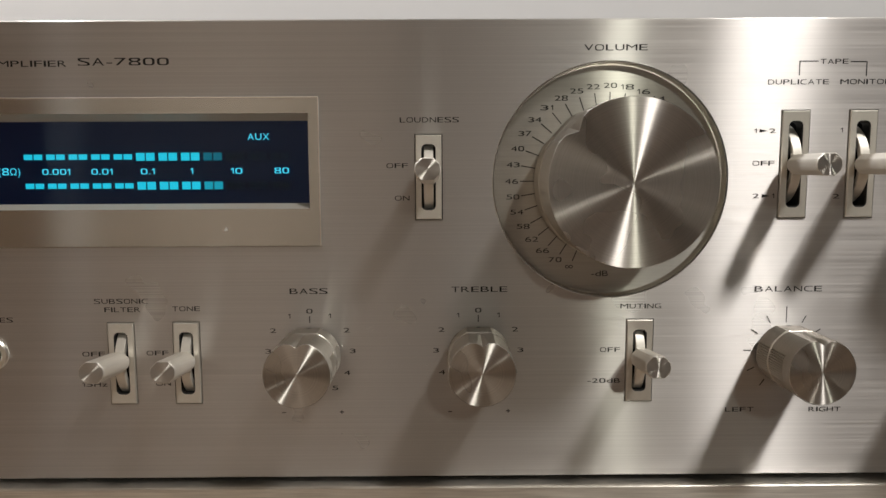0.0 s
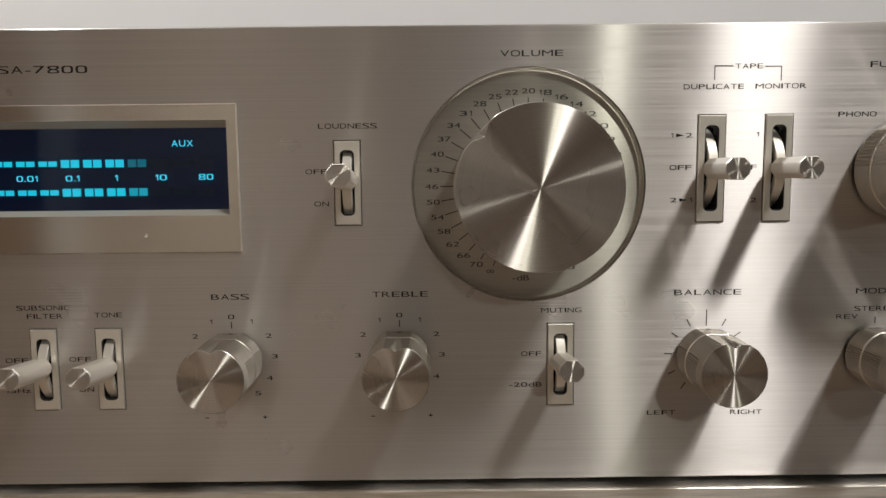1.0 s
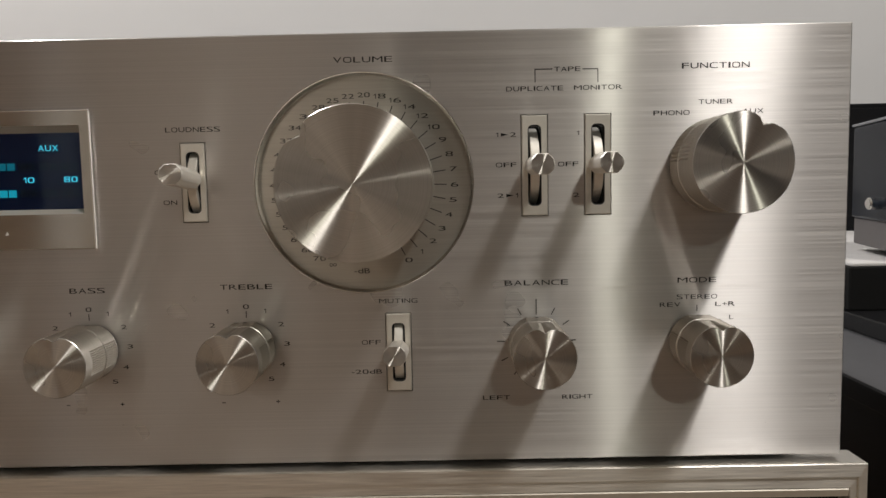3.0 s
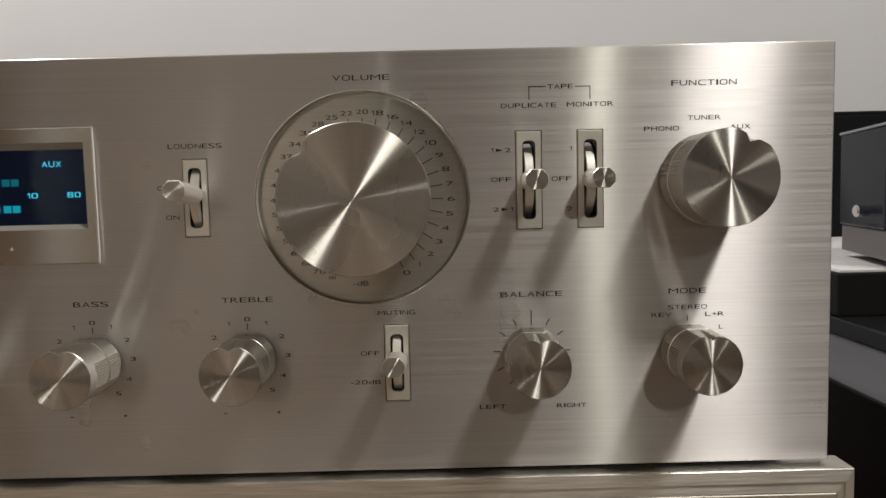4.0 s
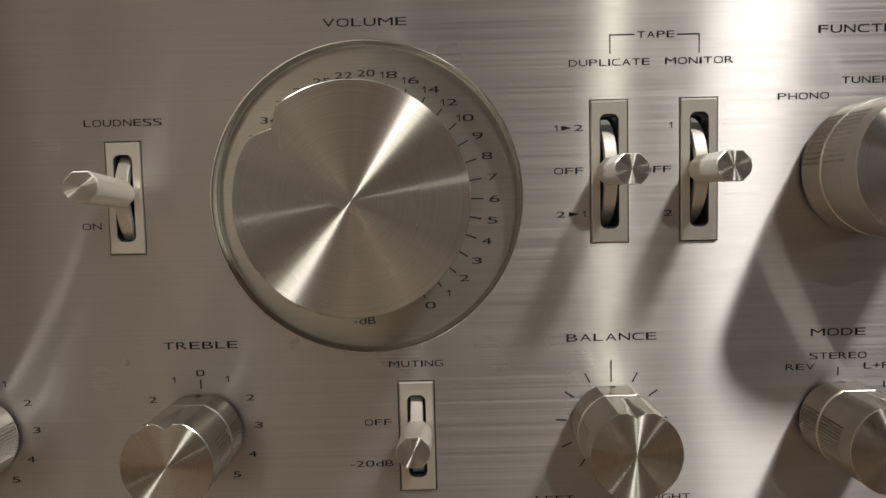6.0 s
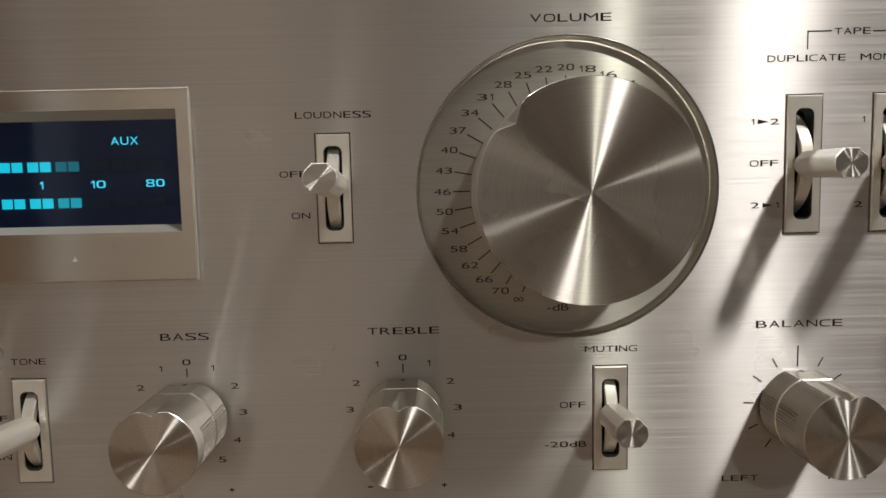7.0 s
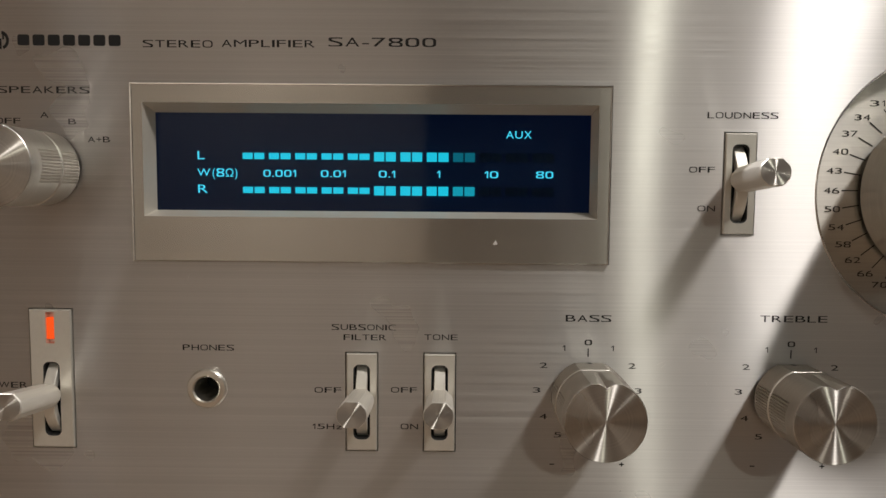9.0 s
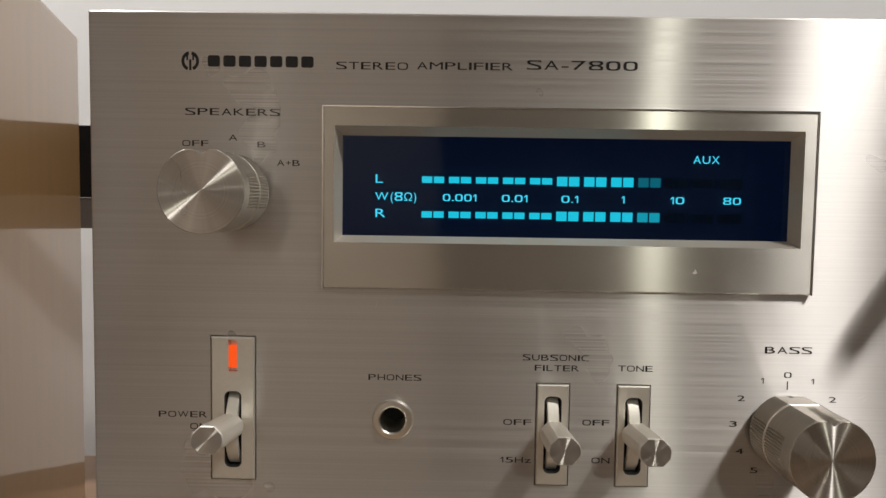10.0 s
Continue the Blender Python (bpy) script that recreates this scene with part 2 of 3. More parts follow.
def circle(cx, cz, r, n=72):
    return [(cx + r * math.cos(2 * math.pi * k / n), cz + r * math.sin(2 * math.pi * k / n)) for k in range(n)]


def ring_of(bm, pts, y):
    return [bm.verts.new((x, y, z)) for x, z in pts]


def bridge(bm, a, b):
    n = len(a)
    for k in range(n):
        bm.faces.new((a[k], a[(k + 1) % n], b[(k + 1) % n], b[k]))


def fill(bm, loops):
    """Fills the area between an outer loop and the loops within it."""
    edges = []
    for ring in loops:
        for k in range(len(ring)):
            a, b = ring[k], ring[(k + 1) % len(ring)]
            edges.append(bm.edges.get((a, b)) or bm.edges.new((a, b)))
    bmesh.ops.triangle_fill(bm, use_beauty=True, use_dissolve=False, edges=edges)


def slab(outer, holes, y0, y1, chamfer=0.0, inset=None):
    """A plate from y0 (front) to y1 with openings right through it; the front edge may be chamfered."""
    bm = bmesh.new()
    front = ring_of(bm, inset or outer, y0)
    loops_f, loops_b = [front], []
    last = front
    if chamfer:
        mid = ring_of(bm, outer, y0 + chamfer)
        bridge(bm, front, mid)
        last = mid
    back = ring_of(bm, outer, y1)
    bridge(bm, last, back)
    loops_b.append(back)
    for pts in holes:
        a, b = ring_of(bm, pts, y0), ring_of(bm, pts, y1)
        bridge(bm, a, b)
        loops_f.append(a)
        loops_b.append(b)
    fill(bm, loops_f)
    fill(bm, loops_b)
    return bm


def rect(x0, x1, z0, z1):
    return [(x1, z1), (x0, z1), (x0, z0), (x1, z0)]


CELLS = {"I": 0.26, "1": 0.42, ".": 0.24, "-": 0.5, "+": 0.7, "M": 1.25, "W": 1.35, "L": 0.86, "F": 0.9, "E": 0.94, "T": 0.96, "(": 0.32, ")": 0.32, "z": 0.8, "d": 0.95, "J": 0.8}
ROUND = "O0CGSQ689"
GLYPHS = {}


def glyph(c):
    """The flat mesh of one character of the built-in font: points with cap height 1, and faces."""
    if c not in GLYPHS:
        data = bpy.data.curves.new("glyph", "FONT")
        data.body, data.size, data.fill_mode, data.resolution_u = c, 1.0, "FRONT", 6
        ob = bpy.data.objects.new("glyph", data)
        scene.collection.objects.link(ob)
        bpy.context.view_layer.update()
        mesh = bpy.data.meshes.new_from_object(ob.evaluated_get(bpy.context.evaluated_depsgraph_get()))
        bpy.data.objects.remove(ob)
        bpy.data.curves.remove(data)
        co = np.zeros(len(mesh.vertices) * 3)
        mesh.vertices.foreach_get("co", co)
        faces = [tuple(f.vertices) for f in mesh.polygons]
        bpy.data.meshes.remove(mesh)
        GLYPHS[c] = co.reshape(-1, 3)[:, :2], faces
    return GLYPHS[c]


def words(body, x0, x1, cz, height, parent, y=-0.05, material=None, name="lettering"):
    """Printed extended lettering from x0 to x1, letter by letter, as one thin film."""
    cap = glyph("H")[0][:, 1].max()
    gap = 0.2
    total = sum(CELLS.get(c, 1.0) for c in body) + gap * (len(body) - 1)
    unit = (x1 - x0) / total
    verts, faces, at = [], [], -(x1 - x0) / 2
    for c in body:
        wide = CELLS.get(c, 1.0) * unit
        if c == "1":
            t, w, h = 0.16 * height, min(wide, 0.5 * height), height
            pts = [(w / 2, h / 2), (w / 2 - t * 1.5, h / 2), (-w / 2, h / 2 - 0.24 * h), (-w / 2, h / 2 - 0.24 * h - t), (w / 2 - t * 1.15, h / 2 - 1.2 * t), (w / 2 - t * 1.15, -h / 2), (w / 2, -h / 2)]
            pts, polys = np.array(pts) + (at + wide / 2, 0), [(0, 1, 2, 3, 4), (0, 4, 5, 6)]
        else:
            co, polys = glyph(c)
            lo, hi = co.min(0), co.max(0)
            u = 2 * (co[:, 0] - lo[0]) / (hi[0] - lo[0]) - 1
            v = 2 * (co[:, 1] - lo[1]) / (hi[1] - lo[1]) - 1
            if c in ROUND:  # squared-off bowls
                a = np.arctan2(v, u)
                k = (np.abs(np.cos(a)) ** 3.2 + np.abs(np.sin(a)) ** 3.2) ** (-1 / 3.2)
                u, v = np.clip(u * k, -1, 1), np.clip(v * k, -1, 1)
            tall = (height if c not in "-+.()dz" else height * (hi[1] - lo[1]) / cap) / 2
            mid = 0.0 if c not in "-+.()dz" else height * ((hi[1] + lo[1]) / 2 / cap - 0.5)
            pts = np.stack((at + wide / 2 + u * wide / 2, mid + v * tall), 1)
        base = len(verts)
        verts += [(p[0] * MM, 0.0, p[1] * MM) for p in pts]
        faces += [tuple(base + k for k in f) for f in polys]
        at += wide + gap * unit
    mesh = bpy.data.meshes.new(name)
    mesh.from_pydata(verts, [], faces)
    mesh.materials.append(material or INK)
    mesh.update()
    made = new(name, mesh)
    made.location = Vector(((x0 + x1) / 2, y, cz)) * MM
    made.parent = parent
    return made


def film(pts, parent, name, at=(0, 0), y=-0.05, material=None):
    """A printed flat mark."""
    bm = bmesh.new()
    bm.faces.new(ring_of(bm, pts, 0))
    return part(name, bm, material or INK, parent, at=(at[0], y, at[1]))


def bar(length, thick):
    return rect(-length / 2, length / 2, -thick / 2, thick / 2)


# ---- room ----
def setting(name, bm, material, label, category):
    return tagged(part(name, bm, material), label, category, kind="structure")


X0, X1, Y0, Y1, Z0, Z1 = -1900, 2250, -3150, 850, -600, 1780
setting("floor", box(X0, X1, Y0, Y1, Z0 - 40, Z0), FLOORWOOD, "warm brown wooden room floor", "floor")
setting("ceiling", box(X0, X1, Y0, Y1, Z1, Z1 + 40), CEILPAINT, "plain off-white room ceiling", "ceiling")
setting("wall_north", box(X0, X1, Y1, Y1 + 80, Z0, Z1), WALLPAINT, "plain white painted wall behind the hi-fi", "wall")
setting("wall_west", box(X0 - 80, X0, Y0, Y1, Z0, Z1), WARMWALL, "plain warm brown painted side wall", "wall")
setting("wall_east", box(X1, X1 + 80, Y0, Y1, Z0, Z1), GREYWALL, "plain grey painted side wall", "wall")


def south_wall():
    """The wall across the room, with an opening added for the area lamp."""
    bm = bmesh.new()
    rings = []
    for y in (Y0, Y0 - 80):
        loops = [ring_of(bm, rect(X0, X1, Z0, Z1), y), ring_of(bm, rect(1200, 2220, -20, 1220), y)]
        bridge(bm, *loops)
        rings.append(loops)
    for a, b in zip(*rings):
        bridge(bm, a, b)
    setting("wall_south", bm, GREYWALL, "plain grey painted wall with an added window opening", "wall")


south_wall()
# added window, unseen, that dresses the opening round the fill lamp
window = tagged(new("added_window"), "added white window frame with clear glass panes, out of view", "window", kind="structure")
for x0, x1, z0, z1 in ((1200, 2220, -20, 30), (1200, 2220, 1170, 1220), (1200, 1250, 30.3, 1169.7), (2170, 2220, 30.3, 1169.7), (1695, 1725, 30.3, 1169.7)):
    part("window_frame", box(x0 + 0.5, x1 - 0.5, Y0 - 76, Y0 - 50, z0 + 0.5, z1 - 0.5, 2), WALLPAINT, window)
for x0, x1 in ((1250, 1695), (1725, 2170)):
    part("pane", box(x0, x1, Y0 - 65, Y0 - 61, 30, 1170), PANE, window).visible_shadow = False
# added piece out of view; its tones shape the panel's reflected bands
wardrobe = tagged(new("wardrobe"), "added brown wardrobe out of view, for the panel to reflect", "wardrobe")
part("body", box(-1880, -160, -3145, -2660, -600, 1500, 3), WARMWALL, wardrobe)
part("dark_band", box(-1870, -1560, -2659.5, -2656, -540, 1490, 0.5), TOPWOOD, wardrobe, "dark strip added as a band in the reflections")
part("upright", box(-1555, -1420, -2659.5, -2620, -540, 1490, 3), WALLPAINT, wardrobe, "pale strip added as a band in the reflections")
for x0, x1 in ((-1415, -1010), (-1006, -590), (-586, -165)):
    part("door", box(x0, x1, -2659.5, -2640, -540, 1490, 3), WARMWALL, wardrobe)

# ---- the sideboard that carries everything ----
sideboard = tagged(new("sideboard"), "dark brown wooden sideboard under the hi-fi units", "sideboard")
part("top", box(-700, 300, -60, 520, -25, 0, 2), TOPWOOD, sideboard)
part("body", box(-690, 290, -40, 500, -560, -25.5), TOPWOOD, sideboard)
part("plinth", box(-670, 270, -20, 480, -600, -560.5), TOPWOOD, sideboard)

# ---- lower hi-fi unit, silver frame round a dark front ----
UNIT = 160.2


def mitred(p0, p1, inner0, inner1, y0, y1, step):
    """One side of a picture-frame front with mitred ends, stepped half way in."""
    bm = bmesh.new()
    a, b = Vector(p0), Vector(p1)
    c, d = Vector(inner0), Vector(inner1)
    prof = [(0.0, y1), (0.0, y0 + 0.18), (0.022, y0), (0.52, y0), (0.54, y0 + step), (0.97, y0 + step), (1.0, y0 + step + 0.5), (1.0, y1)]
    ends = []
    for outer, inner in ((a, c), (b, d)):
        ends.append([bm.verts.new((outer.x + (inner.x - outer.x) * k, y, outer.y + (inner.y - outer.y) * k)) for k, y in prof])
    bridge(bm, ends[0], ends[1])
    bm.faces.new(ends[0])
    bm.faces.new(ends[1])
    return bm


unit = tagged(new("hifi_unit"), "silver-framed hi-fi unit with a dark front, under the amplifier", "hi-fi unit")
ul, ur, ub = -216.0, 216.4, 6.0
il, ir, ib, it = ul + 5.5, ur - 5.5, ub + 8, UNIT - 8.5
part("frame_top", mitred((ul, UNIT), (ur, UNIT), (il, it), (ir, it), -3.8, 8, 0.6), FRAMEMETAL, unit)
part("frame_bottom", mitred((ul, ub), (ur, ub), (il, ib), (ir, ib), -3.8, 8, 0.6), FRAMEMETAL, unit)
part("frame_side", mitred((ul, UNIT), (ul, ub), (il, it), (il, ib), -3.8, 8, 0.6), PLATE, unit)
part("frame_side", mitred((ur, UNIT), (ur, ub), (ir, it), (ir, ib), -3.8, 8, 0.6), PLATE, unit)
part("ledge", box(ul + 0.6, ur - 0.6, -3.25, 7.9, UNIT + 0.01, UNIT + 0.22, 0.08), LEDGE, unit, "satin top ledge")
bm = bmesh.new()
ends = [[bm.verts.new((x, y, z)) for y, z in ((3, it - 0.05), (-3.0, it - 0.05), (-3.3, it - 0.4), (-2.7, it - 2.9), (3, it - 3.1))] for x in (il + 0.2, ir - 0.2)]
bridge(bm, *ends)
bm.faces.new(ends[0])
bm.faces.new(ends[1])
part("trim_line", bm, TRIM, unit, "bright trim line")
part("front", box(il + 0.2, ir - 0.2, 3.2, 7.6, ib + 0.2, it - 3.3), BLACKCASE, unit, "dark recessed front")
part("case", box(-205, 205, 8.1, 330, 8, UNIT - 0.2, 1.5), BLACKCASE, unit)
for fx in (-170, 170):
    for fy in (40, 290):
        bm = bmesh.new()
        bmesh.ops.create_cone(bm, cap_ends=True, segments=24, radius1=14, radius2=16, depth=8)
        part("foot", bm, BLACKCASE, unit, at=(fx, fy, 4))

# ---- amplifier ----
BASE = 160.0
amp = tagged(new("amplifier"), "silver brushed aluminium stereo amplifier with lit blue power meter", "amplifier")
amp.location.z = BASE * MM
P0, P1 = 2.2, 142.0
SWITCHES = [
    # name, x, z, plate width, plate height, slot height, tilt of the lever
    ("loudness_switch", -0.6, 95.8, 7.8, 25.2, 19.7, 4.6),
    ("filter_switch", -95.3, 39.2, 7.9, 25.4, 19.6, 5.2),
    ("tone_switch", -75.3, 39.2, 7.9, 25.4, 19.6, 5.2),
    ("muting_switch", 64.0, 39.2, 8.0, 25.6, 19.5, 6.2),
    ("duplicate_switch", 109.0, 99.1, 8.2, 31.8, 25.8, -0.2),
    ("monitor_switch", 129.2, 99.1, 8.2, 31.8, 25.8, 0.0),
    ("power_switch", -175.0, 44.6, 10.8, 36.0, 19.4, 7.0),
]
DIAL = (54.0, 94.4, 35.3)
JACK = (-135.1, 42.4)

holes = [rect(x - w / 2 - 0.3, x + w / 2 + 0.3, z - h / 2 - 0.3, z + h / 2 + 0.3) for _, x, z, w, h, _, _ in SWITCHES]
holes += [circle(DIAL[0], DIAL[1], DIAL[2], 120), rect(-152.2, -33.4, 75.6, 119.2), circle(*JACK, 4.9, 40)]
panel = part("front_panel", slab(rect(-210, 209.4, P0, P1), holes, 0, 5, 0.4, rect(-209.6, 209, P0 + 0.4, P1 - 0.4)), PANEL, amp, "horizontally brushed silver panel with black lettering")
part("case", box(-203, 203, 16, 350, 7, 137, 1.5), BLACKCASE, amp, "dark metal case")
for fx in (-165, 165):
    for fy in (45, 300):
        part("foot", box(fx - 13, fx + 13, fy - 13, fy + 13, 0.0, 7.2, 1), BLACKCASE, amp)


def knob(name, x, z, r, length, pointer, label, base_y=-0.8):
    """A turned knob: facet and tapered groove as pointer, ribbed grips, a fine ring groove, a turned face."""
    n = 240
    facet = r * (0.968 if r > 20 else 0.925)
    ring_y = base_y - 0.38 * (length + base_y)
    stations = [
        (base_y, -0.5, 0), (base_y - 0.5, 0.0, 0), (base_y - 0.9, 0.0, 1), (ring_y + 0.5, 0.0, 1), (ring_y + 0.3, -0.3, 0), (ring_y + 0.12, 0.1, 0),
        (ring_y - 0.12, 0.1, 0), (ring_y - 0.3, -0.3, 0), (ring_y - 0.5, 0.0, 1), (-length * 0.80, 0.0, 1), (-(length * 0.80 + 0.3), 0.0, 0), (-(length - 0.14), 0.0, 0), (-length, -0.13, 0),
    ]
    groove_half, groove_deep, groove_end = r * 0.19 if r < 12 else r * 0.15, 1.0 if r < 12 else 1.8, length * (0.3 if r > 20 else 0.48)
    # one more station where the groove runs out
    stations.append((-(length - groove_end), 0.0, 1))
    stations.sort(key=lambda s: -s[0])
    bm = bmesh.new()
    rings = []
    for y, dr, ribs in stations:
        ring = []
        reach = max(0.0, min(1.0, (-y - (length - groove_end)) / groove_end))
        for k in range(n):
            a = 2 * math.pi * k / n
            rr = r + dr
            if ribs and r < 20 and abs(math.cos(a)) > 0.92 and k % 3 == 0:
                rr -= 0.38
            px, pz = rr * math.cos(a), rr * math.sin(a)
            pz = min(pz, facet + dr * 0.5)
            if reach > 0 and pz > 0 and abs(px) < groove_half * reach:
                pz -= groove_deep * reach * (1 - abs(px) / (groove_half * reach))
            ring.append(bm.verts.new((px, y, pz)))
        rings.append(ring)
    for a, b in zip(rings, rings[1:]):
        bridge(bm, a, b)
    bm.faces.new(rings[0])
    turn = Matrix.Rotation(-radians(pointer - 90), 4, "Y")
    edge = [(v.co.x, v.co.z) for v in rings[-1]]
    body = part(name, bm, SIDE, amp, label, (x, 0, z), turn, smooth=True)
    bm = bmesh.new()
    centre = bm.verts.new((0, -length - 0.02, 0))
    rim = ring_of(bm, edge, -length)
    for k in range(n):
        bm.faces.new((rim[k], rim[(k + 1) % n], centre))
    part("face", bm, SPUN, body, "turned aluminium face")
    bm = bmesh.new()
    shaft = [ring_of(bm, circle(0, 0, r * 0.8, 48), y) for y in (4 if r > 20 else 0.2, base_y + 0.1)]
    bridge(bm, *shaft)
    bm.faces.new(shaft[0])
    bm.faces.new(shaft[1])
    part("collar", bm, DARK, body, "dark collar behind the knob")
    if r < 12:
        part("index_notch", box(-0.5, 0.5, base_y - 1.7, base_y - 0.45, facet - 0.5, facet + 0.05), DARK, body, "small black index notch")
    return body


knob("volume_knob", 54.0, 94.2, 22.7, 26.4, 137, "large turned aluminium volume knob", 3.0)
knob("function_knob", 166.6, 98.2, 14.8, 22.4, 62, "medium turned aluminium selector knob")
SMALL = [("speaker_knob", -175.2, 98.4), ("bass_knob", -37.4, 41.5), ("treble_knob", 14.3, 41.5), ("balance_knob", 109.1, 41.4), ("mode_knob", 161.4, 41.2)]
for kind, kx, kz in SMALL:
    knob(kind, kx, kz, 9.45, 22.0, 90, "small turned aluminium knob with a pointer groove")


def dial():
    """The sunken ring with the volume scale."""
    cx, cz, r = DIAL
    bm = bmesh.new()
    rings = [ring_of(bm, circle(0, 0, q, 120), y) for q, y in ((r - 0.02, 0.05), (r - 0.12, 0.4), (r - 0.3, 3.7), (r - 0.6, 4.0))]
    for a, b in zip(rings, rings[1:]):
        bridge(bm, a, b)
    bm.faces.new(rings[-1])
    well = part("volume_dial", bm, DIALMETAL, amp, "sunken silver ring with a black volume scale", (cx, 0, cz), smooth=True)
    bm = bmesh.new()
    rings = [ring_of(bm, circle(0, 0, q, 120), y) for q, y in ((r + 0.25, -0.01), (r + 0.1, -0.16), (r - 0.15, -0.16), (r - 0.3, 0.1))]
    for a, b in zip(rings, rings[1:]):
        bridge(bm, a, b)
    part("rim", bm, EDGE, well, "thin polished rim", smooth=True)
    scale = ["46", "43", "40", "37", "34", "31", "28", "25", "22", "20", "18", "16", "14", "12", "10", "9", "8", "7", "6", "5", "4", "3", "2", "1", "0"]
    marks = [(s, 180 - 10.08 * k) for k, s in enumerate(scale)]
    marks += [(s, 180 + 9.6 * (k + 1)) for k, s in enumerate(("50", "54", "58", "62", "66", "70", "\u221e"))]
    for s, deg in marks:
        a = radians(deg)
        px, pz = 29.3 * math.cos(a), 28.7 * math.sin(a)
        w = 2.0 * len(s) if s != "1" else 1.1
        w += 0.4 if len(s) == 1 and s != "1" else 0.0
        words(s, px - w / 2, px + w / 2, pz, 1.5 if s != "\u221e" else 1.1, well, 3.93, name="numeral")
        tick = film(bar(4.3, 0.3), well, "tick_mark", (24.6 * math.cos(a), 24.6 * math.sin(a)), 3.93)
        tick.rotation_euler = (0, -a, 0)
    words("-dB", -4.4, 0.8, -28.6, 1.7, well, 3.93, name="numeral")


dial()


def flatted(r, n=64):
    """A round section with a flat above and below, and slighter flats beside them."""
    pts = []
    for k in range(n):
        a = 2 * math.pi * (k + 0.5) / n
        x, z = r * math.cos(a), r * math.sin(a)
        for deg, reach in ((90, 0.86), (-90, 0.86), (45, 0.93), (135, 0.93), (-45, 0.95), (-135, 0.95)):
            dx, dz = math.cos(radians(deg)), math.sin(radians(deg))
            over = max(0.0, x * dx + z * dz - reach * r)
            x, z = x - over * dx, z - over * dz
        pts.append((x, z))
    return pts


def switch(name, x, z, w, h, slot, tilt):
    """A lever switch: plate with a slot, a curved lever in it and a facetted handle."""
    power = name == "power_switch"
    sz = 39.3 - z if power else 0.0
    openings = [rounded(0, sz, 4.3, slot, 1.5)]
    if power:
        openings.append(rect(-1.1, 1.1, 9.2, 17.3))
    outer = rect(-w / 2, w / 2, -h / 2, h / 2)
    inset = rect(-w / 2 + 0.3, w / 2 - 0.3, -h / 2 + 0.3, h / 2 - 0.3)
    plate = part(name, slab(outer, openings, -0.6, 3.5, 0.3, inset), PLATE, amp, "slotted metal lever switch", (x, 0, z))
    well = box(-w / 2 + 0.2, w / 2 - 0.2, 12.2, 15, -h / 2, h / 2)
    part("well", well, DARK, plate, "dark slot behind the lever")
    bm = bmesh.new()
    outer, inner = rounded(0, sz, 4.28, slot - 0.02, 1.5), rounded(0, sz, 3.75, slot - 0.6, 1.25)
    loops = [ring_of(bm, pts, y) for pts, y in ((outer, 3.4), (outer, -0.45), (inner, -0.35), (inner, 3.4))]
    for a, b in zip(loops, loops[1:]):
        bridge(bm, a, b)
    part("slot_lining", bm, DARK, plate, "black slot lining")
    pivot = 10.0
    rock = Matrix.Translation((0, pivot * MM, sz * MM)) @ Matrix.Rotation(-radians(tilt), 4, "X")
    # the curved lever
    bm = bmesh.new()
    reach, r = math.degrees(math.asin(min(0.98, (slot / 2 + 1.5) / 14.2))), 12.6
    rows = []
    for k in range(17):
        a = radians(-reach + 2 * reach * k / 16)
        rows.append([bm.verts.new((sx, -q * math.cos(a), q * math.sin(a))) for sx, q in ((-1.45, r - 1.6), (-1.45, r - 0.2), (-1.25, r), (1.25, r), (1.45, r - 0.2), (1.45, r - 1.6))])
    for a, b in zip(rows, rows[1:]):
        bridge(bm, a, b)
    bm.faces.new(rows[0])
    bm.faces.new(rows[-1])
    lever = part("lever", bm, LEVERARC, plate, "curved satin metal lever", turn=rock, smooth=True)
    # the handle
    bm = bmesh.new()
    prof = [(-11.6, 2.3), (-12.2, 3.05), (-13.4, 3.45), (-29.7, 3.62), (-30.0, 3.4)]
    rings = [ring_of(bm, flatted(q), y) for y, q in prof]
    for a, b in zip(rings, rings[1:]):
        bridge(bm, a, b)
    bm.faces.new(rings[0])
    handle = part("handle", bm, LEVER, plate, "round aluminium lever handle with flats", turn=rock)
    bm = bmesh.new()
    rim = ring_of(bm, flatted(3.4), -30.0)
    mid = bm.verts.new((0, -30.01, 0))
    for k in range(len(rim)):
        bm.faces.new((rim[k], rim[(k + 1) % len(rim)], mid))
    part("handle_face", bm, LEVEREND, plate, "turned aluminium end", turn=rock)
    if power:
        part("indicator", box(-1.0, 1.0, -0.35, 1.0, 10.3, 15.8, 0.1), ORANGE, plate, "glowing orange power lamp")
        part("indicator_bed", box(-1.05, 1.05, 1.1, 3.0, 9.3, 17.2), PLATE, plate)


for args in SWITCHES:
    switch(*args)


def jack():
    bm = bmesh.new()
    prof = [(5.1, 0.0), (5.1, -0.5), (4.7, -1.0), (3.6, -1.1), (3.2, -0.8), (3.0, 0.2), (3.0, 9.0)]
    rings = [ring_of(bm, circle(0, 0, q, 48), y) for q, y in prof]
    for a, b in zip(rings, rings[1:]):
        bridge(bm, a, b)
    socket = part("headphone_socket", bm, RINGMETAL, amp, "round metal headphone socket", (JACK[0], 0, JACK[1]), smooth=True)
    bm = bmesh.new()
    bm.faces.new(ring_of(bm, circle(0, 0, 3.0, 48), 8.8))
    part("bore", bm, DARK, socket, "dark bore")


jack()


